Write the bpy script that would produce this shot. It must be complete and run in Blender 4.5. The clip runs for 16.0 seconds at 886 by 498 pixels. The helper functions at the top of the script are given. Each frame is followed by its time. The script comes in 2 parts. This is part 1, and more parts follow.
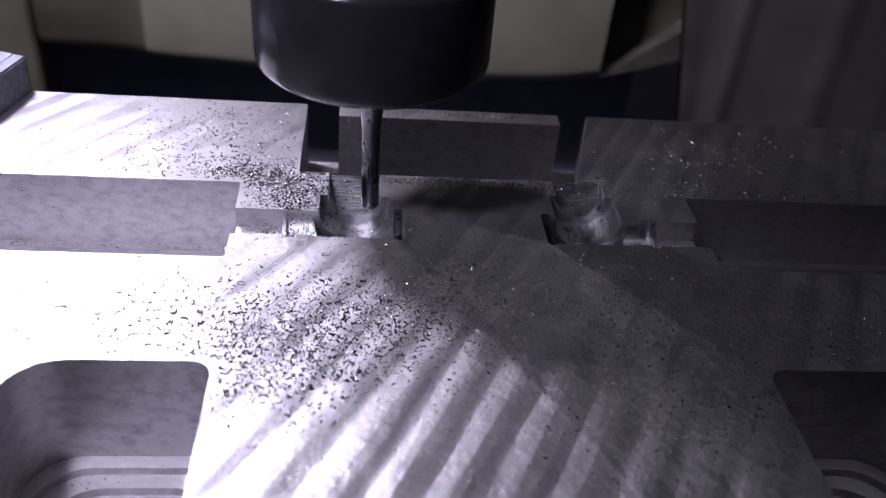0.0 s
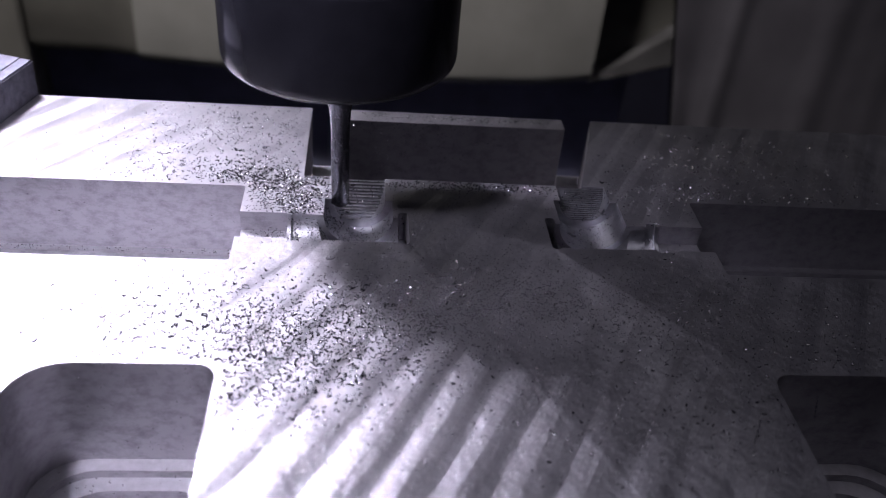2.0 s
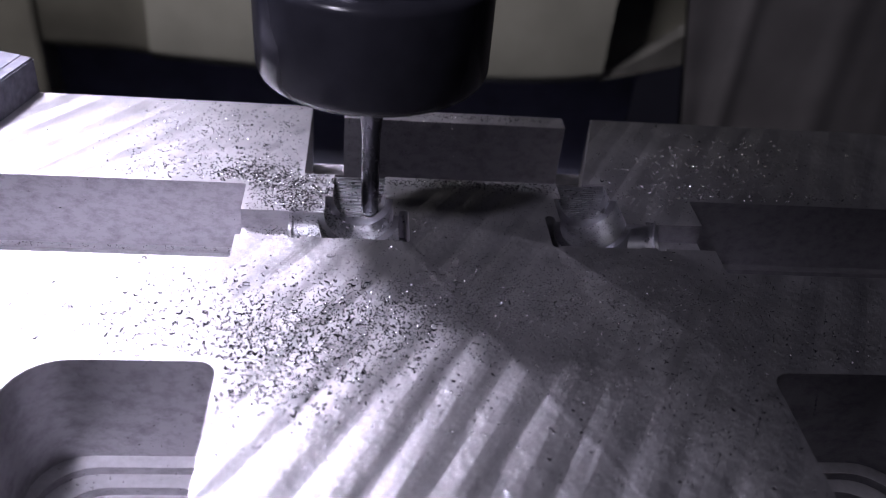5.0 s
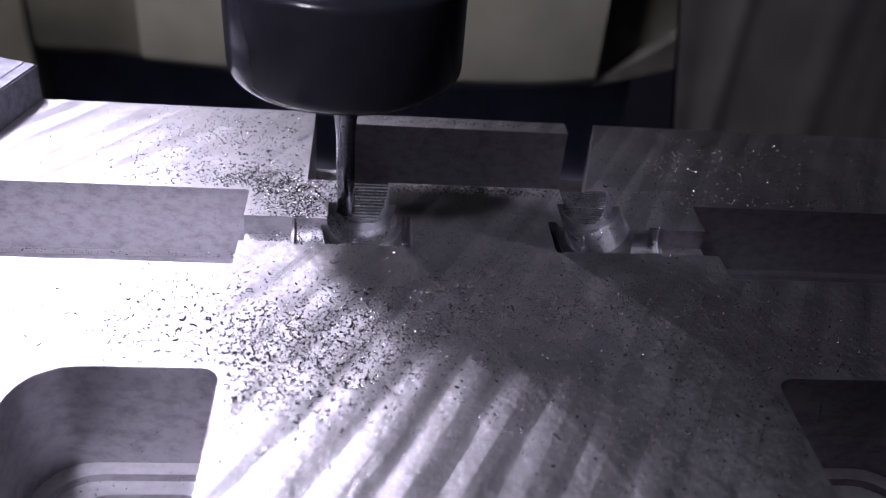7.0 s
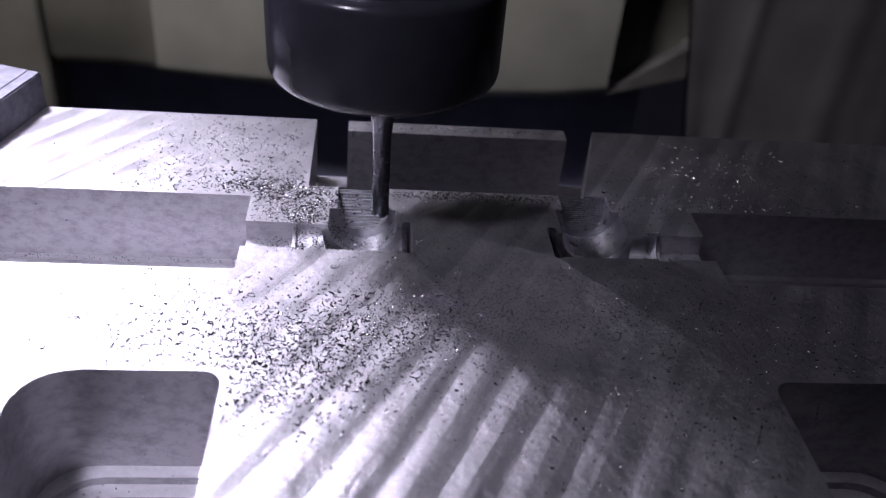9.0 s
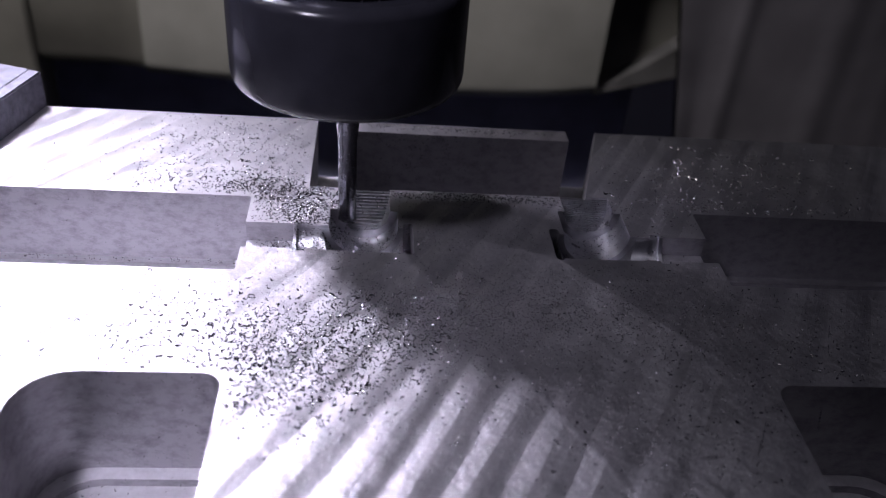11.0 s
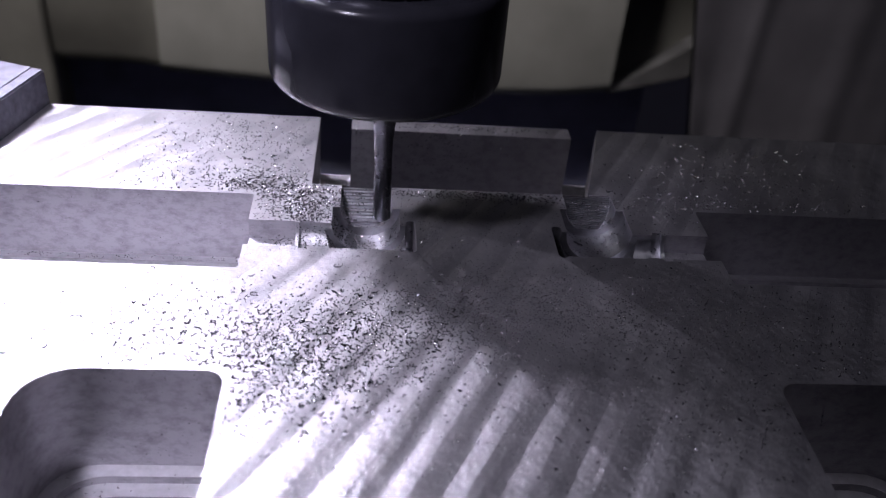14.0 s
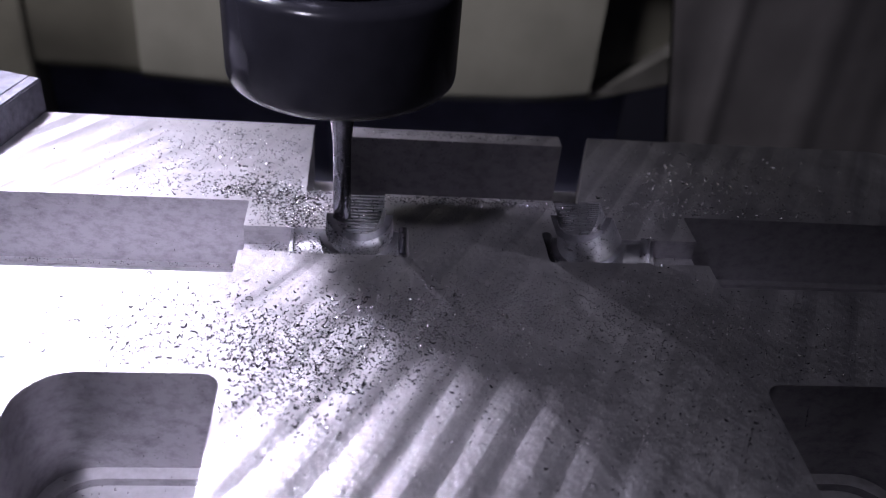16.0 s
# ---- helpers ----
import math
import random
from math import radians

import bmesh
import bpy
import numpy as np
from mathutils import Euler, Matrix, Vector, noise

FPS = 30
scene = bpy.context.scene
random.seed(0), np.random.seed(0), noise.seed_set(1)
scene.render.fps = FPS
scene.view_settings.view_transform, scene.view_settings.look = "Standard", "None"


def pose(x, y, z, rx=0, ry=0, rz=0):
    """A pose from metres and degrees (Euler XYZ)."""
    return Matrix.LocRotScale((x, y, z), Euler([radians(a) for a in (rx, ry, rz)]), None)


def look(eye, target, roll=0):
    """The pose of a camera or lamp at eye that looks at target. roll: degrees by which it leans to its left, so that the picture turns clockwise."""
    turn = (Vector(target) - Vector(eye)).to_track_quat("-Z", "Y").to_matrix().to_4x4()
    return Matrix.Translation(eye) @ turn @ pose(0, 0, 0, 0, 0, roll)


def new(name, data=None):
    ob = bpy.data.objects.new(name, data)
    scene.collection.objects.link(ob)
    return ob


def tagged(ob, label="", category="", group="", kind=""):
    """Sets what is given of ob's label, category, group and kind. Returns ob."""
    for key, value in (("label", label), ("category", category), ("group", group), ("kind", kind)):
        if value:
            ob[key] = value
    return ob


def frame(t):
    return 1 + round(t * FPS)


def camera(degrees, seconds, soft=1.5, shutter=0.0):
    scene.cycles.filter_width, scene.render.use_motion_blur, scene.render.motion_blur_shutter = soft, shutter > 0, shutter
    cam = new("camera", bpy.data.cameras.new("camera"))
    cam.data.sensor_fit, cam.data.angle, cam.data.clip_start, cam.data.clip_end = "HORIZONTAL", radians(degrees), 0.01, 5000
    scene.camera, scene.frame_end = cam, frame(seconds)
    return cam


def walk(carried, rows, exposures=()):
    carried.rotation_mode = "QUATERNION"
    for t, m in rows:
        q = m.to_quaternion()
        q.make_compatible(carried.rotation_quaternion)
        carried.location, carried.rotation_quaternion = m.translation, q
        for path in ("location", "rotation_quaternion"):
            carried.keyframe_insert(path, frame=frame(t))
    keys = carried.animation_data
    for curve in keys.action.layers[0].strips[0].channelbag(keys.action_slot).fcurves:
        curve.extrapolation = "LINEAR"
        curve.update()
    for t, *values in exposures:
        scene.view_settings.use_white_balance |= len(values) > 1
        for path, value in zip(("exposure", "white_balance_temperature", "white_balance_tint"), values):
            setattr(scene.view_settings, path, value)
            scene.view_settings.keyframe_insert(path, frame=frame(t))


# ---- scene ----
# Close view of a milled steel plate; everything is laid out in units of 0.71 mm.
U = 0.00071
cam = camera(54.28, 16.0, soft=0.8)
cam.data.dof.use_dof = True
cam.data.dof.focus_distance = 0.124
cam.data.dof.aperture_fstop = 24.0
walk(cam, [
    (0, pose(-0.01803, -0.10437, 0.07100, 54.158, -4.931, -3.938)),
    (0.5, pose(-0.01813, -0.10457, 0.07105, 54.231, -4.892, -3.801)),
    (1, pose(-0.01814, -0.10442, 0.07101, 54.253, -4.832, -3.701)),
    (1.5, pose(-0.01811, -0.10437, 0.07106, 54.335, -4.840, -3.620)),
    (2, pose(-0.01808, -0.10451, 0.07108, 54.405, -4.886, -3.647)),
    (2.5, pose(-0.01818, -0.10461, 0.07111, 54.397, -4.930, -3.688)),
    (3, pose(-0.01817, -0.10471, 0.07107, 54.407, -4.879, -3.702)),
    (3.5, pose(-0.01820, -0.10471, 0.07106, 54.182, -4.960, -3.777)),
    (4, pose(-0.01815, -0.10480, 0.07106, 54.062, -4.995, -3.677)),
    (6.5, pose(-0.01830, -0.10456, 0.07113, 54.794, -4.865, -3.531)),
    (7, pose(-0.01825, -0.10456, 0.07114, 54.630, -4.802, -3.509)),
    (7.5, pose(-0.01828, -0.10468, 0.07112, 54.576, -4.854, -3.576)),
    (8, pose(-0.01824, -0.10494, 0.07121, 54.802, -4.790, -3.530)),
    (8.5, pose(-0.01826, -0.10511, 0.07120, 54.948, -4.788, -3.551)),
    (9, pose(-0.01827, -0.10578, 0.07132, 55.237, -4.761, -3.509)),
    (11.5, pose(-0.01825, -0.10507, 0.07125, 55.164, -4.851, -3.356)),
    (12, pose(-0.01840, -0.10515, 0.07131, 55.237, -4.803, -3.357)),
    (12.5, pose(-0.01835, -0.10533, 0.07125, 55.335, -4.684, -3.275)),
    (13, pose(-0.01832, -0.10534, 0.07129, 55.160, -4.754, -3.347)),
    (13.5, pose(-0.01835, -0.10630, 0.07147, 55.204, -4.698, -3.292)),
    (14, pose(-0.01828, -0.10518, 0.07122, 55.033, -4.773, -3.240)),
    (14.5, pose(-0.01834, -0.10521, 0.07123, 55.269, -4.765, -3.217)),
    (15, pose(-0.01863, -0.10706, 0.07198, 55.611, -4.760, -3.375)),
    (15.5, pose(-0.01835, -0.10696, 0.07203, 55.732, -4.867, -3.548)),
    (16, pose(-0.01830, -0.10710, 0.07204, 55.617, -4.933, -3.651)),
])

# ---- light ----
world = bpy.data.worlds.new("workshop")
scene.world = world
world.use_nodes = True
world.node_tree.nodes["Background"].inputs[0].default_value = (0.03, 0.03, 0.035, 1)
world.node_tree.nodes["Background"].inputs[1].default_value = 0.3


def area_lamp(name, eye, target, size, power, color, length=0.0, spread=180):
    lamp = bpy.data.lights.new(name, "AREA")
    lamp.shape, lamp.size, lamp.energy, lamp.color = "DISK", size, power, color
    lamp.spread = radians(spread)
    if length:
        lamp.shape, lamp.size_y = "RECTANGLE", length
    ob = new(name, lamp)
    ob.matrix_world = look(eye, target)
    return ob


def spot_lamp(name, eye, target, size, power, cone, color):
    lamp = bpy.data.lights.new(name, "SPOT")
    lamp.shadow_soft_size, lamp.energy, lamp.color = size / 2, power, color
    lamp.spot_size, lamp.spot_blend = radians(cone), 0.9
    ob = new(name, lamp)
    ob.matrix_world = look(eye, target)
    return ob


# cool work lamps beside and in front of the plate
area_lamp("work_lamp", (-153 * U, 95 * U, 201 * U), (-94 * U, 13 * U, 0), 44 * U, 0.142, (0.83, 0.785, 1.0), 0.0, 61)
spot_lamp("front_work_lamp", (-140 * U, -112 * U, 225 * U), (-58 * U, 0, 0), 26 * U, 1.9, 46, (0.83, 0.785, 1.0))
# warm fill with no known source, added to brighten the column behind
area_lamp("column_fill", (-0.30, 0.065, 0.22), (0.02, 0.23, -0.06), 0.1, 0.36, (1.0, 0.95, 0.94), 0.0, 64)
# broad cool fill from above, added to lift the dark areas
area_lamp("overhead_fill", (0.03, 0.0, 1.15), (0, 0, 0), 0.6, 1.9, (0.88, 0.84, 1.0))
scene.view_settings.exposure = 0.0


# ---- materials ----
def material(name):
    mat = bpy.data.materials.new(name)
    mat.use_nodes = True
    nt = mat.node_tree
    return mat, nt, nt.nodes["Principled BSDF"]


def node(nt, kind, **values):
    n = nt.nodes.new(kind)
    for key, value in values.items():
        n.inputs[key].default_value = value
    return n


def coords(nt, turn, scale):
    """Object coordinates in plan units, turned about z and then scaled."""
    tc = nt.nodes.new("ShaderNodeTexCoord")
    a = node(nt, "ShaderNodeMapping", Scale=(1 / U, 1 / U, 1 / U), Rotation=(0, 0, radians(turn)))
    b = node(nt, "ShaderNodeMapping", Scale=scale)
    nt.links.new(tc.outputs["Object"], a.inputs["Vector"])
    nt.links.new(a.outputs[0], b.inputs["Vector"])
    return b.outputs[0]


def noise_tex(nt, vector, scale=1.0, detail=3.0, rough=0.5):
    n = node(nt, "ShaderNodeTexNoise", Scale=scale, Detail=detail, Roughness=rough)
    nt.links.new(vector, n.inputs["Vector"])
    return n.outputs["Fac"]


def ramp(nt, fac, low, high, a=0.0, b=1.0):
    n = nt.nodes.new("ShaderNodeMapRange")
    n.inputs["From Min"].default_value, n.inputs["From Max"].default_value = low, high
    n.inputs["To Min"].default_value, n.inputs["To Max"].default_value = a, b
    nt.links.new(fac, n.inputs["Value"])
    return n.outputs[0]


def mixed(nt, fac, a, b):
    n = nt.nodes.new("ShaderNodeMix")
    n.data_type = "RGBA"
    n.inputs[6].default_value, n.inputs[7].default_value = (*a, 1), (*b, 1)
    nt.links.new(fac, n.inputs[0])
    return n.outputs[2]


def math_node(nt, op, a, b):
    n = nt.nodes.new("ShaderNodeMath")
    n.operation = op
    for i, v in enumerate((a, b)):
        if isinstance(v, (int, float)):
            n.inputs[i].default_value = v
        else:
            nt.links.new(v, n.inputs[i])
    return n.outputs[0]


def bump(nt, bsdf, height, distance, strength=1.0, after=None):
    n = node(nt, "ShaderNodeBump", Strength=strength, Distance=distance)
    nt.links.new(height, n.inputs["Height"])
    if after is not None:
        nt.links.new(after, n.inputs["Normal"])
    nt.links.new(n.outputs[0], bsdf.inputs["Normal"])
    return n.outputs[0]


def milled_steel():
    """Face-milled steel: broad feed bands at about 58 degrees, fine lines along them, dull patches."""
    mat, nt, bsdf = material("milled_steel")
    wander = noise_tex(nt, coords(nt, -58, (0.010, 0.07, 0.01)), 1.0, 2.0, 0.5)
    # the passes fan out by a few degrees
    plain = nt.nodes.new("ShaderNodeSeparateXYZ")
    nt.links.new(coords(nt, -58, (1.0, 1.0, 1.0)), plain.inputs[0])
    lean = math_node(nt, "MULTIPLY", math_node(nt, "TANH", math_node(nt, "DIVIDE", plain.outputs["Y"], 18.0), 0.0), 0.07)
    fanned = math_node(nt, "ADD", plain.outputs["Y"], math_node(nt, "MULTIPLY", lean, math_node(nt, "ADD", plain.outputs["X"], 45.0)))
    # asymmetric feed ridges, 8 units apart: a long rise and a short fall
    turns = math_node(nt, "ADD", math_node(nt, "MULTIPLY", fanned, 1 / 8.0), math_node(nt, "MULTIPLY", wander, 0.55))
    share = math_node(nt, "FRACT", math_node(nt, "ADD", turns, 0.715), 0.0)
    saw = math_node(nt, "MINIMUM", math_node(nt, "DIVIDE", share, 0.58), math_node(nt, "DIVIDE", math_node(nt, "SUBTRACT", 1.0, share), 0.42))
    wave = math_node(nt, "SINE", math_node(nt, "MULTIPLY", turns, 4 * math.pi), 0.0)
    soft = math_node(nt, "MULTIPLY", math_node(nt, "MULTIPLY", saw, saw), math_node(nt, "SUBTRACT", 3.0, math_node(nt, "MULTIPLY", saw, 2.0)))
    bands = math_node(nt, "ADD", math_node(nt, "ADD", math_node(nt, "MULTIPLY", saw, 0.55), math_node(nt, "MULTIPLY", soft, 0.45)), math_node(nt, "MULTIPLY", wave, 0.07))
    broad = noise_tex(nt, coords(nt, -58, (0.014, 0.22, 0.014)), 1.0, 2.0, 0.5)
    fine = noise_tex(nt, coords(nt, -58, (0.03, 1.3, 0.03)), 1.0, 3.0, 0.6)
    grit = noise_tex(nt, coords(nt, 0, (2.6, 2.6, 2.6)), 1.0, 4.0, 0.6)
    stain = noise_tex(nt, coords(nt, 20, (0.10, 0.10, 0.10)), 1.0, 6.0, 0.65)
    smear = noise_tex(nt, coords(nt, 35, (0.35, 0.20, 0.2)), 1.0, 5.0, 0.6)
    bsdf.inputs["Metallic"].default_value = 1.0
    tone = mixed(nt, ramp(nt, stain, 0.3, 0.7), (0.40, 0.395, 0.41), (0.56, 0.55, 0.57))
    nt.links.new(tone, bsdf.inputs["Base Color"])
    rough = math_node(nt, "ADD", ramp(nt, fine, 0.3, 0.7, 0.30, 0.38), ramp(nt, smear, 0.3, 0.7, 0.06, -0.03))
    nt.links.new(rough, bsdf.inputs["Roughness"])
    first = bump(nt, bsdf, bands, 0.41 * U)
    second = bump(nt, bsdf, broad, 0.16 * U, 1.0, first)
    third = bump(nt, bsdf, fine, 0.08 * U, 1.0, second)
    fourth = bump(nt, bsdf, smear, 0.16 * U, 1.0, third)
    mottle = noise_tex(nt, coords(nt, -10, (0.55, 0.42, 0.45)), 1.0, 3.0, 0.55)
    fourth = bump(nt, bsdf, mottle, 0.18 * U, 1.0, fourth)
    last = bump(nt, bsdf, grit, 0.05 * U, 1.0, fourth)
    # torn, dull metal between the bright tool marks
    dull = nt.nodes.new("ShaderNodeBsdfPrincipled")
    dull.inputs["Metallic"].default_value, dull.inputs["Roughness"].default_value = 1.0, 0.50
    nt.links.new(tone, dull.inputs["Base Color"])
    nt.links.new(last, dull.inputs["Normal"])
    mix = nt.nodes.new("ShaderNodeMixShader")
    nt.links.new(math_node(nt, "ADD", ramp(nt, broad, 0.35, 0.65, 0.28, 0.5), ramp(nt, stain, 0.3, 0.7, -0.1, 0.12)), mix.inputs[0])
    nt.links.new(bsdf.outputs[0], mix.inputs[1])
    nt.links.new(dull.outputs[0], mix.inputs[2])
    nt.links.new(mix.outputs[0], nt.nodes["Material Output"].inputs[0])
    return mat


def side_milled_steel():
    """Walls and floors cut by the side of a milling cutter: even, with faint level lines and spots."""
    mat, nt, bsdf = material("side_milled_steel")
    level = noise_tex(nt, coords(nt, 0, (0.05, 0.05, 1.6)), 1.0, 3.0, 0.6)
    spots = noise_tex(nt, coords(nt, 0, (0.30, 0.30, 0.45)), 1.0, 6.0, 0.7)
    grit = noise_tex(nt, coords(nt, 0, (2.6, 2.6, 2.6)), 1.0, 4.0, 0.6)
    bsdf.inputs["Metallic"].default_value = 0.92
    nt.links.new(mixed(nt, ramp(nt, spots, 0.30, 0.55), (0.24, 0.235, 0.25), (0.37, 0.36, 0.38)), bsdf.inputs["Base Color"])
    nt.links.new(ramp(nt, spots, 0.3, 0.7, 0.50, 0.40), bsdf.inputs["Roughness"])
    first = bump(nt, bsdf, level, 0.05 * U)
    bump(nt, bsdf, grit, 0.04 * U, 1.0, first)
    return mat


def plain_metal(name, base, rough, metallic=1.0, spread=0.15, scale=0.4, relief=0.02, coat=0.0):
    mat, nt, bsdf = material(name)
    a = noise_tex(nt, coords(nt, 0, (scale, scale, scale)), 1.0, 5.0, 0.6)
    b = noise_tex(nt, coords(nt, 0, (scale * 9,) * 3), 1.0, 3.0, 0.6)
    dark = tuple(c * (1 - spread) for c in base)
    light = tuple(min(1, c * (1 + spread)) for c in base)
    nt.links.new(mixed(nt, ramp(nt, a, 0.3, 0.7), dark, light), bsdf.inputs["Base Color"])
    bsdf.inputs["Metallic"].default_value = metallic
    bsdf.inputs["Coat Weight"].default_value = coat
    nt.links.new(ramp(nt, a, 0.3, 0.7, max(0.03, rough - 0.06), rough + 0.06), bsdf.inputs["Roughness"])
    bump(nt, bsdf, b, relief * U)
    return mat


STEEL = milled_steel()
SIDE = side_milled_steel()
SEAT = plain_metal("ball_milled_seat", (0.38, 0.38, 0.40), 0.32, 1.0, 0.2, 0.5, 0.06)
BOTTOM = plain_metal("end_milled_floor", (0.58, 0.57, 0.60), 0.40, 1.0, 0.12, 0.6, 0.12)
BLACK = plain_metal("black_oxide", (0.011, 0.011, 0.014), 0.20, 0.0, 0.2, 0.15, 0.01)
BLACK.node_tree.nodes["Principled BSDF"].inputs["Specular IOR Level"].default_value = 0.14
BRIGHT = plain_metal("ground_steel", (0.42, 0.42, 0.45), 0.28, 1.0, 0.1, 0.5)
CARBIDE = plain_metal("carbide", (0.075, 0.075, 0.085), 0.24, 1.0, 0.15, 0.8)
CHIP = plain_metal("chip_steel", (0.30, 0.292, 0.305), 0.18, 1.0, 0.4, 0.8)
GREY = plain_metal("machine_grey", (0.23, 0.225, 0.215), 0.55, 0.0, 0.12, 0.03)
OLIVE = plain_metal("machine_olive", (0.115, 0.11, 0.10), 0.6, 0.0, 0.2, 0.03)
# darker than the panels on either side of it
LEDGE = plain_metal("dark_ledge", (0.05, 0.048, 0.05), 0.6, 0.0, 0.3, 0.05)
CURTAIN = plain_metal("splash_curtain", (0.092, 0.086, 0.10), 0.5, 0.0, 0.2, 0.03)
DARK = plain_metal("dark_cast_iron", (0.02, 0.02, 0.024), 0.6, 0.3, 0.3, 0.05)
CAST = plain_metal("worn_block_steel", (0.15, 0.15, 0.18), 0.55, 0.6, 0.4, 0.5, 0.15)
# blue-grey paint with lens glare over the gap put into its lifted colour
BASE = plain_metal("hazed_blue_base", (0.46, 0.47, 0.70), 0.6, 0.0, 0.2, 0.03)
WALL = plain_metal("booth_paint", (0.15, 0.15, 0.20), 0.6, 0.0, 0.1, 0.01)


# ---- mesh helpers ----
def mesh_of(name, bm, mat, smooth=False):
    bmesh.ops.recalc_face_normals(bm, faces=bm.faces)
    me = bpy.data.meshes.new(name)
    bm.to_mesh(me)
    bm.free()
    me.materials.append(mat)
    if smooth:
        me.shade_smooth()
        me.set_sharp_from_angle(angle=radians(40))
    return me


def part(name, bm, mat, parent=None, label="", smooth=False):
    ob = new(name, mesh_of(name, bm, mat, smooth))
    ob.parent = parent
    return tagged(ob, label)


def box(x0, x1, y0, y1, z0, z1, bm=None, bevel=0.0):
    """A box, in plan units."""
    bm = bm or bmesh.new()
    m = Matrix.Translation(((x0 + x1) / 2 * U, (y0 + y1) / 2 * U, (z0 + z1) / 2 * U)) @ Matrix.Diagonal(((x1 - x0) * U, (y1 - y0) * U, (z1 - z0) * U, 1))
    made = bmesh.ops.create_cube(bm, size=1, matrix=m)
    if bevel:
        edges = list({e for v in made["verts"] for e in v.link_edges})
        bmesh.ops.bevel(bm, geom=edges, offset=bevel * U, segments=2, affect="EDGES", profile=0.5)
    return bm


def prism(outline, z0, z1):
    """An upright prism over a plan outline."""
    bm = bmesh.new()
    low = [bm.verts.new((x * U, y * U, z0 * U)) for x, y in outline]
    face = bm.faces.new(low)
    up = bmesh.ops.extrude_face_region(bm, geom=[face])
    bmesh.ops.translate(bm, verts=[v for v in up["geom"] if isinstance(v, bmesh.types.BMVert)], vec=(0, 0, (z1 - z0) * U))
    return bm


def rounded(x0, x1, y0, y1, r, steps=6):
    """A rectangle's outline with corner radii (bottom left, bottom right, top right, top left)."""
    pts = []
    for (cx, cy, rad), start in zip(((x0 + r[0], y0 + r[0], r[0]), (x1 - r[1], y0 + r[1], r[1]), (x1 - r[2], y1 - r[2], r[2]), (x0 + r[3], y1 - r[3], r[3])), (180, 270, 0, 90)):
        for i in range(steps + 1):
            a = radians(start + 90 * i / steps)
            pts.append((cx + rad * math.cos(a), cy + rad * math.sin(a)))
    return pts


def rod(axis, a, b, center, r, sides=40):
    """A cylinder along x or y from a to b; center is (y, z) or (x, z)."""
    length, mid = (b - a) * U, (a + b) / 2 * U
    bm = bmesh.new()
    if axis == "x":
        m = Matrix.Translation((mid, center[0] * U, center[1] * U)) @ Matrix.Rotation(radians(90), 4, "Y")
    else:
        m = Matrix.Translation((center[0] * U, mid, center[1] * U)) @ Matrix.Rotation(radians(90), 4, "X")
    bmesh.ops.create_cone(bm, cap_ends=True, segments=sides, radius1=r * U, radius2=r * U, depth=length, matrix=m)
    return bm


def turned(profile, sides=72, cap=True):
    """A body of revolution about z from (radius, height) pairs, in plan units."""
    bm = bmesh.new()
    rings = []
    for r, z in profile:
        rings.append([bm.verts.new((r * U * math.cos(2 * math.pi * i / sides), r * U * math.sin(2 * math.pi * i / sides), z * U)) for i in range(sides)])
    for a, b in zip(rings, rings[1:]):
        for i in range(sides):
            j = (i + 1) % sides
            bm.faces.new((a[i], a[j], b[j], b[i]))
    if cap:
        bm.faces.new(rings[0])
        bm.faces.new(rings[-1])
    return bm


# ---- the booth round the machine ----
def wall(name, x0, x1, y0, y1, z0, z1, mat=WALL):
    ob = part(name, box(x0, x1, y0, y1, z0, z1), mat)
    return tagged(ob, "grey painted wall of the machine booth", "wall", kind="structure")


wall("wall_west", -900, -880, -900, 900, -420, 1700)
wall("wall_east", 880, 900, -900, 900, -420, 1700)
wall("wall_south", -880, 880, -900, -880, -420, 1700)
wall("wall_north", -880, 880, 880, 900, -420, 1700)
tagged(part("floor", box(-900, 900, -900, 900, -440, -420), DARK), "dark oily floor pan of the machine", "floor", kind="structure")
tagged(part("ceiling", box(-900, 900, -900, 900, 1700, 1720), WALL), "grey painted ceiling of the booth", "ceiling", kind="structure")


# ---- the milled plate ----
def trough(x, r, floor, y0, y1):
    """A round-bottomed channel along y, cut flat at its floor height."""
    low, half = math.asin(floor / r), math.sqrt(r * r - floor * floor)
    side = [(r * math.cos(low * (1 - i / 8)), r * math.sin(low * (1 - i / 8))) for i in range(1, 9)]
    section = [(x - half, floor), (x + half, floor)] + [(x + u, w) for u, w in side] + [(x + r, 4), (x - r, 4)] + [(x - u, w) for u, w in side[::-1]]
    bm = bmesh.new()
    face = bm.faces.new([bm.verts.new((u * U, y0 * U, w * U)) for u, w in section])
    up = bmesh.ops.extrude_face_region(bm, geom=[face])
    bmesh.ops.translate(bm, verts=[v for v in up["geom"] if isinstance(v, bmesh.types.BMVert)], vec=(0, (y1 - y0) * U, 0))
    return bm


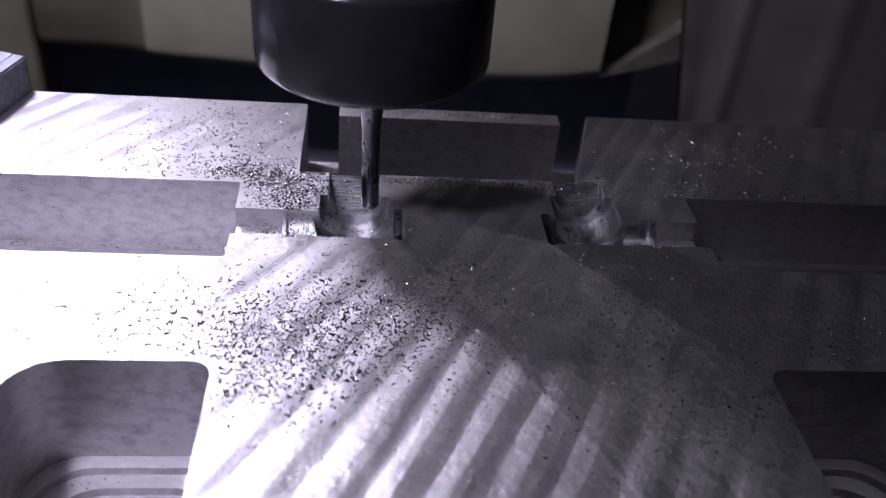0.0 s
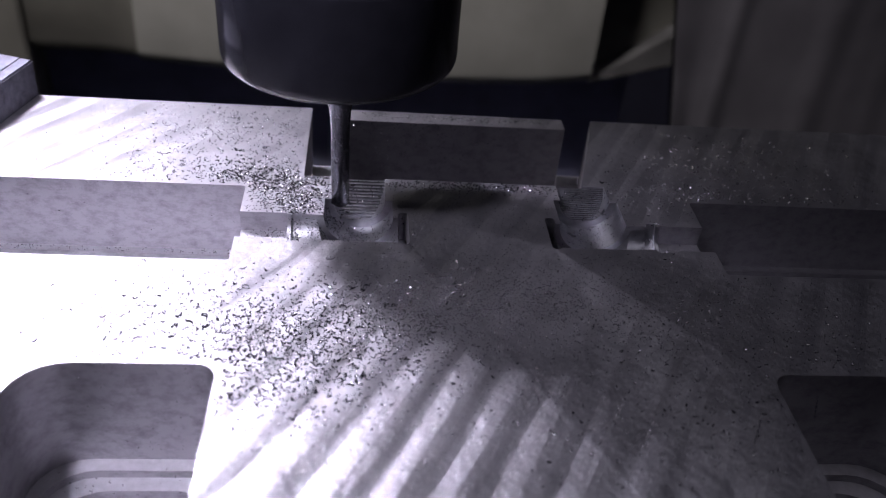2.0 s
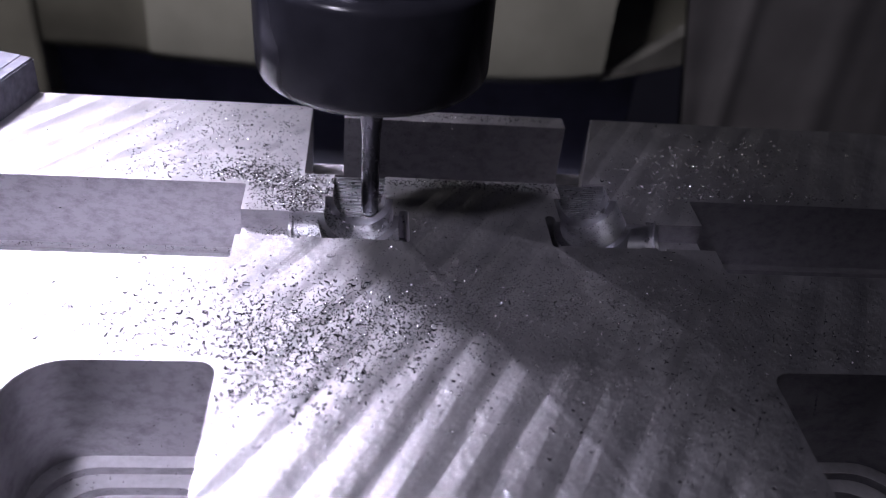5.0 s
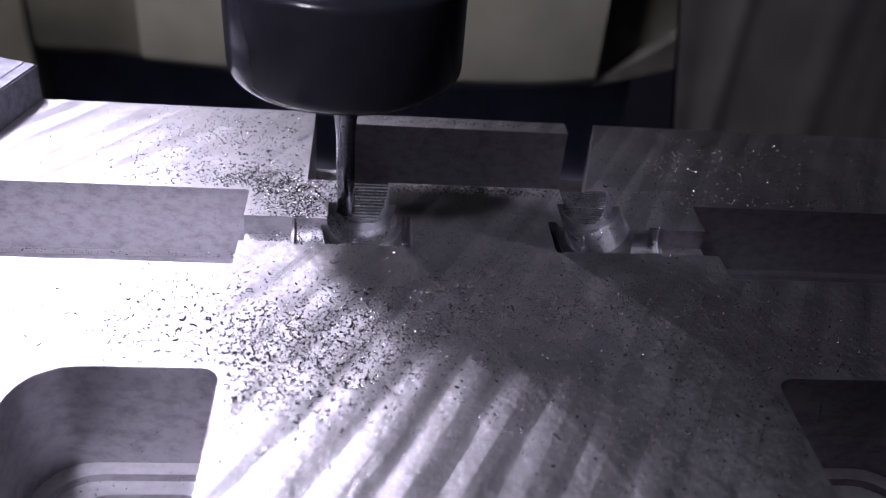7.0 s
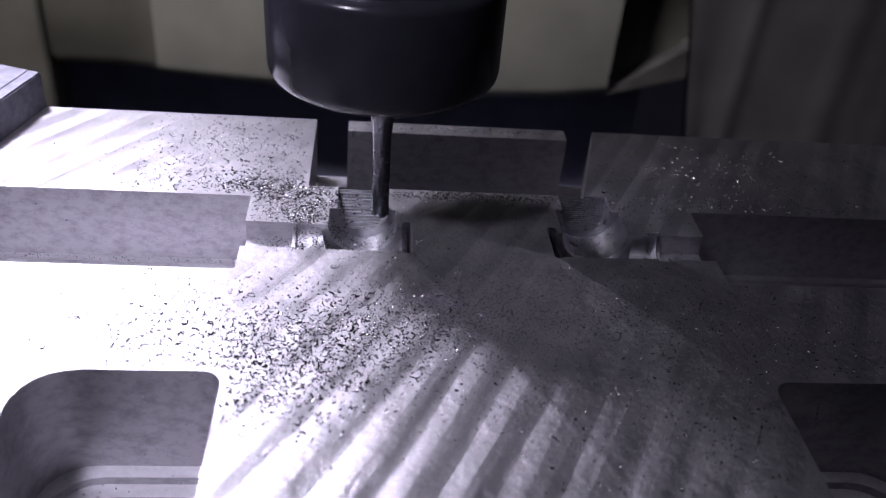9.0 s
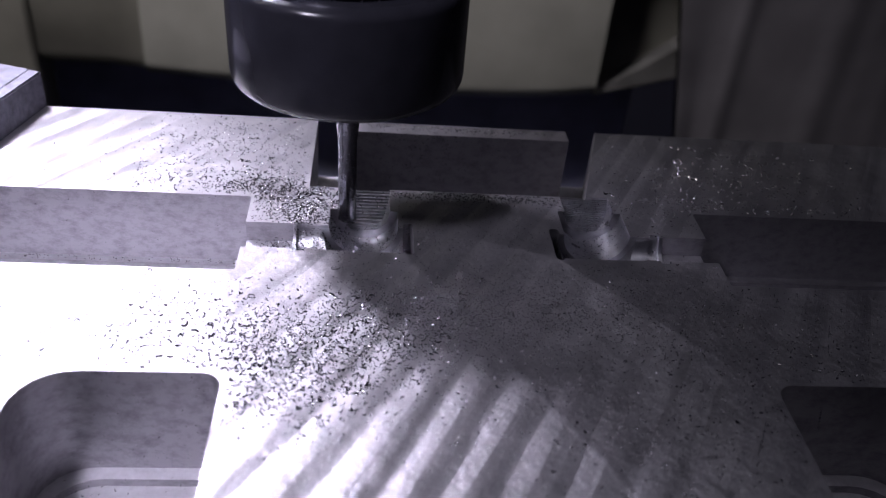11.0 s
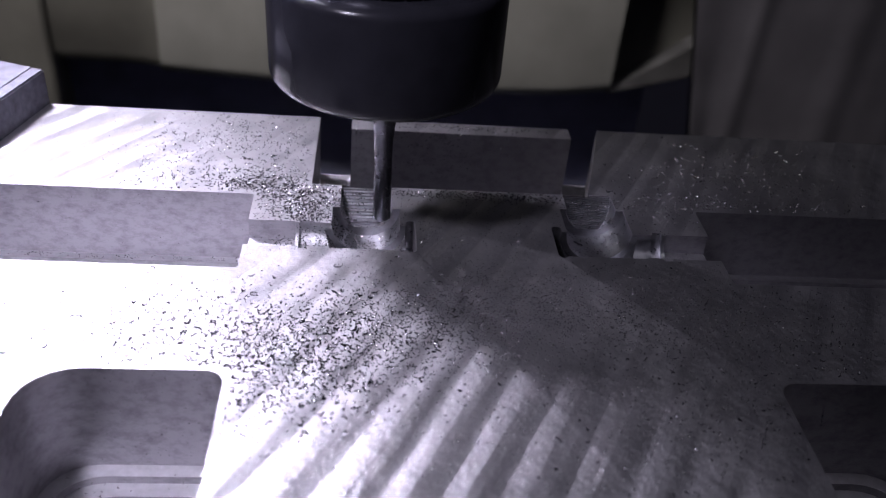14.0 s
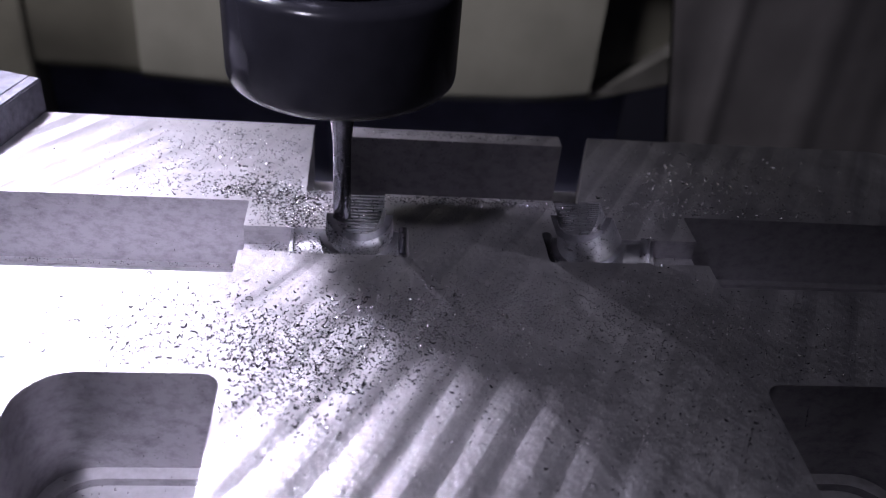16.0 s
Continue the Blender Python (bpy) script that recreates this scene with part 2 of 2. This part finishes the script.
def milled_plate():
    made = []

    def cut(bm):
        ob = new("cutter", mesh_of("cutter", bm, STEEL))
        made.append(ob)

    # two side slots with a stepped floor
    for s in (-1, 1):
        x0, x1 = sorted((s * 49.2, s * 190))
        cut(prism(rounded(x0, x1, -13.4, 13.3, (0.6, 0.6, 0.6, 0.6), 3), -17.2, 9))
        cut(prism(rounded(x0 if s < 0 else x0 + 1, x1 if s > 0 else x1 - 1, -12.4, 11.2, (1, 1, 1, 1), 3), -19.2, -16))
        # shaft bed: flat channel, collar grooves and round seats
        a, b = sorted((s * 39.6, s * 49.8))
        cut(box(a, b, -5.7, 3.3, -4.6, 4))
        a, b = sorted((s * 32.0, s * 40.2))
        cut(rod("x", a, b, (-1.2, 0), 4.3))
        a, b = sorted((s * 36.6, s * 38.8))
        cut(rod("x", a, b, (-1.2, 0), 5.3))
        a, b = sorted((s * 14.6, s * 16.7))
        cut(prism(rounded(a, b, -6.4, 5.0, (0.9, 0.9, 0.9, 0.9), 4), -7, 4))
        inner = 12.2 if s > 0 else 9.4
        cut(rod("y", -5.9, 3.0, (s * 25.0, 0), 8.6, 64))
        cut(rod("y", 2.8, inner, (s * 25.0, 0), 7.2, 64))
        # the seat's end, roughed out in terraces that climb to the recess
        count = 13 if s < 0 else 16
        for k in range(count):
            far = inner + (18.6 - inner) * (k + 1) / count
            cut(trough(s * 25.0, 5.6, -5.0 + 4.5 * k / (count - 1), inner - 0.2, far))
        # deep round-cornered pocket with two floor steps
        x0, x1 = sorted((s * 47.3, s * 79.0))
        ro, ri = 9.0, 3.2
        c4 = (ri, ro, ro, ri) if s > 0 else (ro, ri, ri, ro)
        cut(prism(rounded(x0, x1, -125, -42, c4), -23.2, 6))
        cut(prism(rounded(x0 + 1.6, x1 - 1.6, -123, -44.6, c4), -25.0, -20))
        cut(prism(rounded(x0 + 4, x1 - 4, -121, -47.5, c4), -27.0, -24))
    # recess behind the seats and the two notches that leave a bar at the back edge
    cut(prism([(-37.2, 18.4), (25.4, 18.4), (33.0, 45.8), (-37.2, 45.8)], -40, 6))
    cut(box(-37.2, -29.2, 44, 70, -16.6, 6))
    cut(prism([(26.5, 44), (32.6, 44), (34.6, 53), (34.6, 70), (26.5, 70)], -16.6, 6))
    body = new("blank", mesh_of("blank", prism(rounded(-170, 121, -135, 51.3, (2, 8, 9, 2)), -34, 0), STEEL))
    for c in made:
        mod = body.modifiers.new("cut", "BOOLEAN")
        mod.operation, mod.object, mod.solver = "DIFFERENCE", c, "EXACT"
    edge = body.modifiers.new("edge", "BEVEL")
    edge.width, edge.segments, edge.limit_method, edge.angle_limit = 0.3 * U, 2, "ANGLE", radians(50)
    dg = bpy.context.evaluated_depsgraph_get()
    me = bpy.data.meshes.new_from_object(body.evaluated_get(dg), depsgraph=dg)
    me.name = "milled_plate"
    me.materials.clear()
    me.materials.append(STEEL)
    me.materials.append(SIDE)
    me.materials.append(BOTTOM)
    me.materials.append(SEAT)
    for poly in me.polygons:
        # upright faces take the darker steel tone, deep floors the paler one
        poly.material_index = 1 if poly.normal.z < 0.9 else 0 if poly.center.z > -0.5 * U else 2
        x, y, z = (c / U for c in poly.center)
        if 15 < abs(x) < 41 and -6 < y < 18.3 and -9 < z < -0.3:
            poly.material_index = 3
    me.shade_smooth()
    me.set_sharp_from_angle(angle=radians(30))
    for ob in (*made, body):
        bpy.data.objects.remove(ob)
    return tagged(new("milled_plate", me), "face-milled steel mould plate with slots, pockets and shaft seats", "metal plate")


PLATE = milled_plate()


def machine_table():
    table = tagged(new("machine_table"), "dark cast-iron machine table under the steel plate", "machine table")
    part("table_top", box(-260, 260, -190, 70, -70, -34.1, bevel=1.0), DARK, table)
    part("saddle", box(-200, 200, -160, 60, -419.5, -70), DARK, table)
    return table


machine_table()


def clamp_block():
    """The raised stop at the plate's back corner: a block with a chamfered cap."""
    block = tagged(new("clamp_block"), "steel stop block with a ground top on the plate's corner", "clamp block")
    def corner(along, back):
        return (-103.4 - 0.23 * along - 0.95 * back, 51.6 - 0.973 * along + 0.30 * back)

    part("body", prism([corner(0, 0), corner(0, 46), corner(46, 46), corner(46, 0)], 0.0, 8.5), CAST, block)
    part("ground_top", prism([corner(0.3, 3.1), corner(0.3, 45.8), corner(45.8, 45.8), corner(45.8, 3.1)], 8.5, 9.1), CAST, block, "bright ground top face")
    part("edge_strip", prism([corner(0.3, 0.2), corner(0.3, 2.9), corner(45.8, 2.9), corner(45.8, 0.2)], 8.5, 9.0), CAST, block, "bright strip along the edge")
    return block


clamp_block()


# ---- the machine behind and above ----
def machine_column():
    col = tagged(new("machine_column"), "olive-grey machine column with a dark splash curtain", "machine column")
    n = 40

    def sheet(name, x0, x1, rings, mat):
        """A long body whose section, a ring of (y, z), changes along x."""
        bm = bmesh.new()
        last = None
        for i in range(n + 1):
            x = x0 + (x1 - x0) * i / n
            row = [bm.verts.new((x * U, y * U, z * U)) for y, z in rings(x)]
            if last:
                for q in range(len(row)):
                    w = (q + 1) % len(row)
                    bm.faces.new((last[q], last[w], row[w], row[q]))
            else:
                bm.faces.new(row)
            last = row
        bm.faces.new(last)
        return part(name, bm, mat, col, smooth=True)

    def rim(x):
        """The curved lower edge: lowest in the middle, rising to both sides."""
        return -110 + 6 * min(1, abs(x + 10) / 150) ** 2 + (13 * max(0, (x - 70) / 85) ** 2 if x > 70 else 0)

    sheet("front_panel", -141, 108, lambda x: [(300, -14), (300, rim(x) + 9), (301.5, rim(x) + 5), (306, rim(x) + 1.5), (316, rim(x)), (430, rim(x)), (430, -14)], GREY)
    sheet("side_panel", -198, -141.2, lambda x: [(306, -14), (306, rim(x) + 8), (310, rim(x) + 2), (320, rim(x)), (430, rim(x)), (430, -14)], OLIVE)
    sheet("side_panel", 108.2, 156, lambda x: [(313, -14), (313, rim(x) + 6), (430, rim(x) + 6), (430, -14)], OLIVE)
    # the rim goes on under the set-back panel as a widening ledge
    sheet("drip_lip", 108.2, 158, lambda x: [(302, rim(x) + 3), (303, rim(x) + 6 + 17 * ((x - 108) / 48) ** 1.3), (312.8, rim(x) + 7 + 18 * ((x - 108) / 48) ** 1.3), (312.8, rim(x) - 0.5), (306, rim(x))], LEDGE)
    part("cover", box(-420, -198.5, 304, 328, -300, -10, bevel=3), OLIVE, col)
    # unseen block above the panel, added so the plate reflects something dark
    part("dark_backing", box(-420, 156, 285, 430, -13.5 + 4, 320), DARK, col, "unseen dark block that darkens reflections in the plate")
    part("base", box(-420, 160, 431, 470, -419.5, -108.5), BASE, col)
    part("base_front", box(-420, 150, 362, 430.5, -419.5, -111), BASE, col)
    # hanging splash curtain with soft folds
    cur = bmesh.new()
    rows = []
    for i in range(161):
        x = 149 + 339 * i / 160
        y = 288 + 0.25 * math.sin(x * 0.16) + 0.7 * math.sin(x * 0.07 + 1) + 0.12 * math.sin(x * 0.31 + 2)
        y -= 1.3 * math.exp(-((x - 178) / 6) ** 2) + 0.6 * math.exp(-((x - 202) / 8) ** 2) + 0.7 * math.exp(-((x - 236) / 10) ** 2)
        slant = max(0.0, 1 - (x - 149) / 22)
        rows.append([cur.verts.new(((x + lean * slant) * U, yy * U, z * U)) for yy, z, lean in ((y, -330, 48), (y, 320, -78), (y + 0.6, 320, -78), (y + 0.6, -330, 48))])
    for a, b in zip(rows, rows[1:]):
        for q in range(4):
            cur.faces.new((a[q], a[(q + 1) % 4], b[(q + 1) % 4], b[q]))
    cur.faces.new(rows[0])
    cur.faces.new(rows[-1])
    part("splash_curtain", cur, CURTAIN, col, "dark folded splash curtain", smooth=True)
    part("head", box(-85, 35, -50, 299.5, 170, 320, bevel=4), DARK, col)
    return col


def milling_spindle():
    """Collet nut, spindle nose and ball-nose cutter about a shared axis; the cutter's tip is at the origin."""
    sp = tagged(new("milling_spindle"), "black collet nut holding a slender ball-nose milling cutter", "milling spindle")
    b = NUT_Z
    nut = [(4.4, b + 3), (4.4, b + 0.4), (5.2, b), (20.3, b), (20.9, b + 0.12), (21.5, b + 0.5), (22.0, b + 1.1), (22.25, b + 1.8), (22.35, b + 2.7), (22.4, b + 18.6), (22.0, b + 19.6), (20.9, b + 20.3), (19.5, b + 20.6), (17.6, b + 20.6), (17.4, b + 20.2)]
    part("collet_nut", turned(nut, 128), BLACK, sp, "smooth black collet nut", True)
    part("spindle_nose", turned([(17.2, b + 4), (17.2, b + 60), (24, b + 66), (24, b + 150)], 96), CARBIDE, sp, "bright steel spindle nose", True)
    part("collet", turned([(2.6, b - 0.3), (4.2, b - 0.3), (4.2, b + 4), (2.6, b + 4)], 48, False), BRIGHT, sp, "", True)
    tool = [(0.02, 0.0), (0.7, 0.14), (1.2, 0.5), (1.7, 1.0), (1.9, 1.8), (1.9, b - 17)]
    tool += [(1.9 + 0.7 * (i / 8) ** 2, b - 17 + 8 * i / 8) for i in range(1, 9)] + [(2.6, b + 4)]
    cutter = part("milling_cutter", turned(tool, 40), CARBIDE, sp, "slender carbide milling cutter", True)
    # two twisted cutting edges near the tip
    for side in (0, 180):
        fl = bmesh.new()
        last = None
        for i in range(25):
            z = 0.8 + 7 * i / 24
            a = radians(side + 150 * i / 24)
            row = []
            for da, r in ((-0.35, 1.75), (0.0, 1.98), (0.35, 1.75)):
                row.append(fl.verts.new((r * U * math.cos(a + da), r * U * math.sin(a + da), z * U)))
            if last:
                for q in range(2):
                    fl.faces.new((last[q], last[q + 1], row[q + 1], row[q]))
            last = row
        part("cutting_edge", fl, CARBIDE, cutter, "", True)
    return sp


NUT_Z = 34.2
COLUMN = machine_column()
SPINDLE = milling_spindle()


# ---- chips ----
def ground(x, y):
    """Height of the plate under a chip, or None over a deep opening."""
    ax = abs(x)
    if y > 50.6 or x > 119 or x < -99 - 0.23 * (50 - y) or (x > 111 and y > 42):
        return None
    if ax > 48.5 and -14.2 < y < 14:
        return -19.2 if ax > 51 and y < 10 and y > -11 and random.random() < 0.10 else None
    if -38 < x < 27.4 + 0.23 * (y - 18.4) and 17.8 < y < 46.6 or (y > 43 and (-38 < x < -28.5 or 25.7 < x < 35.2)):
        return None
    if 46.5 < ax < 80 and y < -41.2:
        return -27 if 55 < ax < 74 and y < -52 and random.random() < 0.3 else None
    dy = abs(y + 1.2)
    inner = 12.2 if x > 0 else 9.4
    if abs(ax - 25) < 5.5 and inner <= y < 18.4:
        step = math.floor(8 * (y - inner) / (18.6 - inner))
        return max(-5.0 + 4.5 * step / 7, -math.sqrt(max(0, 31.3 - (ax - 25) ** 2)))
    if abs(ax - 25) < 7.1 and 3 < y < inner:
        return -math.sqrt(max(0, 51.8 - (ax - 25) ** 2))
    if abs(ax - 25) < 8.4 and -5.8 < y <= 3:
        return -math.sqrt(max(0, 73.9 - (ax - 25) ** 2))
    if 39.6 < ax < 50 and -5.6 < y < 3.2:
        return -4.6
    if 32 < ax <= 39.6 and dy < 4.2:
        return -math.sqrt(max(0, 18.4 - dy * dy))
    if 14 < ax < 17.2 and -6.8 < y < 5.5:
        return None
    return 0.0


def ribbon(size):
    """Corners of one curled chip: a three-sided ribbon bent along an arc, skewed and tapered at its ends."""
    bend = random.uniform(1.4, 5.0)
    length = size * random.uniform(0.9, 1.9)
    width = size * random.uniform(0.10, 0.26)
    thick = width * random.uniform(0.25, 0.6)
    turn = Euler((random.choice((0, 1.5708)) + random.uniform(-0.6, 0.6), random.uniform(-0.6, 0.6), random.uniform(0, 6.3))).to_matrix()
    skew = random.uniform(-0.35, 0.35) * size
    rad = length / bend
    pts = []
    for i in range(CHIP_STEPS + 1):
        f = i / CHIP_STEPS - 0.5
        a = bend * f
        taper = 1 - 0.65 * abs(f) * 2
        c = Vector((rad * math.sin(a), skew * f, rad * (1 - math.cos(a))))
        nrm = Vector((-math.sin(a), 0, math.cos(a)))
        for off in (Vector((0, -width * taper, 0)), Vector((0, width * taper, 0)), nrm * thick * 2):
            pts.append(turn @ (c + off))
    return pts


CHIP_STEPS = 5
CHIP_FACES = [(3 * i + q, 3 * i + (q + 1) % 3, 3 * i + 3 + (q + 1) % 3, 3 * i + 3 + q) for i in range(CHIP_STEPS) for q in range(3)]
CHIP_FACES += [(0, 1, 2), (3 * CHIP_STEPS + 2, 3 * CHIP_STEPS + 1, 3 * CHIP_STEPS)]


def chip_mesh(name, spots):
    """Many small chips in one mesh."""
    verts, faces = [], []
    for x, y, size, *level in spots:
        z = level[0] if level else ground(x, y)
        if z is None:
            continue
        pts = ribbon(size)
        low = min(p.z for p in pts) - (random.random() ** 3 * 0.8 if -52 < x < -28 and -4 < y < 20 else 0)
        base = len(verts)
        verts += [((x + p.x) * U, (y + p.y) * U, (z + p.z - low) * U) for p in pts]
        faces += [tuple(base + k for k in f) for f in CHIP_FACES]
    me = bpy.data.meshes.new(name)
    me.from_pydata(verts, [], faces)
    me.materials.append(CHIP)
    return new(name, me)


def spread(cx, cy, sx, sy, turn, count, low, high):
    ct, st = math.cos(radians(turn)), math.sin(radians(turn))
    out = []
    for _ in range(count):
        a, b = random.gauss(0, sx), random.gauss(0, sy)
        out.append((cx + a * ct - b * st, cy + a * st + b * ct, random.uniform(low, high)))
    return out


random.seed(7)
spots = spread(-40, -36, 14, 7, 10, 1300, 0.35, 0.8)
spots += spread(-22, -33, 12, 8, 25, 1700, 0.3, 0.7)
spots += spread(-1, -25, 15, 7, 4, 3200, 0.22, 0.5)
spots += spread(-64, -29, 18, 6, 4, 560, 0.35, 0.75)
spots += spread(-36, -49, 8, 5, 30, 330, 0.4, 0.85)
spots += spread(-41, -40, 6, 6, 0, 300, 0.4, 0.85)
spots += spread(-44, 16, 9, 4.0, -10, 1250, 0.4, 0.8)
spots += spread(-38, 8, 5, 5, 0, 1100, 0.35, 0.7)
spots += spread(-55, 27, 14, 8, 15, 620, 0.35, 0.75)
spots += spread(-56, 41, 12, 5, 8, 330, 0.35, 0.75)
spots += spread(-27, 0, 7, 4, 0, 1100, 0.25, 0.55)
spots += spread(-1, 16.4, 13, 1.4, 0, 850, 0.3, 0.65)
spots += spread(0, 5, 10, 7, 0, 420, 0.16, 0.38)
spots += spread(61, 27, 16, 8, 0, 420, 0.3, 0.8)
spots += spread(43, 15, 8, 5, 0, 190, 0.3, 0.7)
spots += spread(27, 10, 5, 4, 0, 60, 0.2, 0.6)
spots += spread(55, -35, 22, 11, -6, 1000, 0.24, 0.6)
spots += spread(25, -24, 18, 7, 0, 1500, 0.22, 0.55)
spots += spread(14, -55, 26, 9, 0, 300, 0.25, 0.6)
spots += spread(34, -50, 22, 12, 0, 260, 0.35, 0.65)
spots += spread(0, 48.8, 16, 1.1, 0, 300, 0.25, 0.6)
spots += spread(66, 36, 12, 7, 0, 150, 0.4, 0.9)
spots += spread(53, 17, 5, 2, 0, 120, 0.3, 0.75)
spots += spread(75, 16, 9, 1.4, 0, 90, 0.3, 0.8)
spots += spread(28, 9, 3, 4, 0, 120, 0.2, 0.5)
spots += [(random.uniform(-100, 110), random.uniform(-75, 50), random.uniform(0.15, 0.45)) for _ in range(900)]
spots += [(random.gauss(-15, 45), random.gauss(-22, 26), random.uniform(0.1, 0.24)) for _ in range(3200)]
# specks clinging to the walls of the pocket, the slot and the back bar
spots += [(random.uniform(-76, -49), -42.15, random.uniform(0.15, 0.4), -22 * random.random() ** 1.5) for _ in range(110)]
spots += [(max(-28, min(25, random.gauss(-11, 11))), 45.45, random.uniform(0.25, 0.55), -14 * random.random() ** 1.6) for _ in range(330)]
spots += [(random.uniform(-110, -50), 13.15, random.uniform(0.15, 0.4), -17 * random.random() ** 2) for _ in range(50)]
spots += [(random.uniform(-76, -50), random.uniform(-50, -44), random.uniform(0.3, 0.6), -23.1) for _ in range(24)]
# chips washed into the long slot
spots += [(random.uniform(-112, -52), random.uniform(11.5, 12.9), random.uniform(0.3, 0.6), -17.2) for _ in range(90)]
spots += [(random.uniform(-112, -52), random.uniform(9.2, 10.9), random.uniform(0.3, 0.6), -19.2) for _ in range(70)]
tagged(chip_mesh("metal_chips", spots), "scattered curled steel chips lying on the plate", "metal chips", kind="stuff")


def metal_curl(x, y, size, turn):
    """One larger chip: a ribbon coiled into an open, rising curl."""
    bm = bmesh.new()
    last = None
    n = 26
    for i in range(n + 1):
        f = i / n
        a = turn + 5.2 * f
        r = size * (0.35 + 0.45 * f)
        c = Vector((r * math.cos(a), r * math.sin(a) * 0.8, 0.04 * size + 0.35 * size * f * f))
        w = size * 0.22 * math.sin(math.pi * (0.08 + 0.84 * f))
        out = Vector((math.cos(a), math.sin(a), 0))
        ring = [bm.verts.new((c + d) * U) for d in (out * w * 0.25, Vector((0, 0, w)), -out * w * 0.25, Vector((0, 0, -0.03 * size)))]
        if last:
            for q in range(4):
                bm.faces.new((last[q], last[(q + 1) % 4], ring[(q + 1) % 4], ring[q]))
        else:
            bm.faces.new(ring)
        last = ring
    bm.faces.new(last)
    ob = part("metal_curl", bm, CHIP, None, "", True)
    ob.location = (x * U, y * U, (ground(x, y) or 0) * U + 0.01 * size * U)
    return tagged(ob, "single coiled steel chip lying on the plate", "metal chip", "larger steel chips")


CURLS = ((-44.9, -21.7, 1.3), (-30.3, -12.1, 1.4), (-73.0, -28.1, 0.9), (-68.8, -24.7, 0.8), (-79.0, -38.6, 1.0), (9.7, -57.8, 0.6), (38.1, -40.1, 0.6), (-7.0, 50.2, 0.5), (68.3, 42.3, 0.7), (-27.0, -14.0, 0.8), (-51.0, -30.0, 0.9))
for k, (x, y, size) in enumerate(CURLS):
    metal_curl(x, y, size, 1.7 * k)


def single_chips():
    """The coarser chips, each a thing of its own; twelve shapes are shared."""
    shapes = []
    for k in range(12):
        pts = ribbon(0.95)
        low = min(p.z for p in pts)
        me = bpy.data.meshes.new("metal_chip")
        me.from_pydata([(p.x * U, p.y * U, (p.z - low) * U) for p in pts], [], CHIP_FACES)
        me.materials.append(CHIP)
        shapes.append(me)
    places = spread(-40, -36, 16, 8, 10, 95, 0.8, 1.25) + spread(-20, -33, 12, 8, 25, 70, 0.7, 1.15) + spread(-66, -30, 16, 7, 4, 40, 0.8, 1.2)
    places += spread(10, -52, 22, 10, 0, 28, 0.6, 1.0) + spread(58, 32, 14, 9, 0, 34, 0.7, 1.1) + spread(-48, 20, 10, 5, 0, 30, 0.7, 1.1)
    for k, (x, y, size) in enumerate(places):
        if ground(x, y) != 0.0:
            continue
        ob = new("metal_chip", shapes[k % 12])
        ob.matrix_world = pose(x * U, y * U, 0, 0, 0, 57 * k) @ Matrix.Scale(size, 4)
        tagged(ob, "coarse curled steel chip lying on the plate", "metal chip", "coarse steel chips")


single_chips()


def tool_mark(x, y, length, plate):
    """A bright ridge left by the face mill."""
    ca, sa = math.cos(radians(61)), math.sin(radians(61))
    bm = bmesh.new()
    ends = [bm.verts.new(((x + k * ca * length) * U, (y + k * sa * length) * U, -0.01 * U)) for k in (-0.5, 0.5)]
    mids = [bm.verts.new(((x + d * sa) * U, (y - d * ca) * U, z * U)) for d, z in ((-0.12, -0.01), (0.0, 0.05), (0.12, -0.01))]
    for e in ends:
        bm.faces.new((e, mids[0], mids[1]))
        bm.faces.new((e, mids[1], mids[2]))
    part("tool_mark", bm, BRIGHT, plate)


MARKS = ((40.4, -54.3, 12), (21.1, -57.3, 5), (41.4, -20.1, 10), (63.9, -27.0, 8), (48.1, -23.8, 6), (52.0, -50.0, 6), (31.0, -62.0, 7), (73.0, -31.0, 6), (57.0, -18.0, 5))
for x, y, length in MARKS:
    tool_mark(x, y, length, PLATE)


# ---- what moves ----
PERIOD, REACH = 4.67, 3.8


def motions():
    """The cutter sweeps to and fro round a half-round seat: across with a cosine, down in the middle; the column goes along."""
    steps = 128
    tool_rows, column_rows = [], []
    for i in range(steps + 1):
        t = 16.0 * i / steps
        a = 2 * math.pi * (t - 2.0) / PERIOD
        x, z = -REACH * math.cos(a), -3.5 * math.sqrt(math.sin(a) ** 2 + 0.004)
        tool_rows.append((t, pose((-25.1 + x) * U, 9.5 * U, (TIP_Z + z) * U, 0, -1.0, 0)))
        column_rows.append((t, pose(x * U, 0, 0)))
    walk(SPINDLE, tool_rows)
    walk(COLUMN, column_rows)


TIP_Z = -1.7
motions()
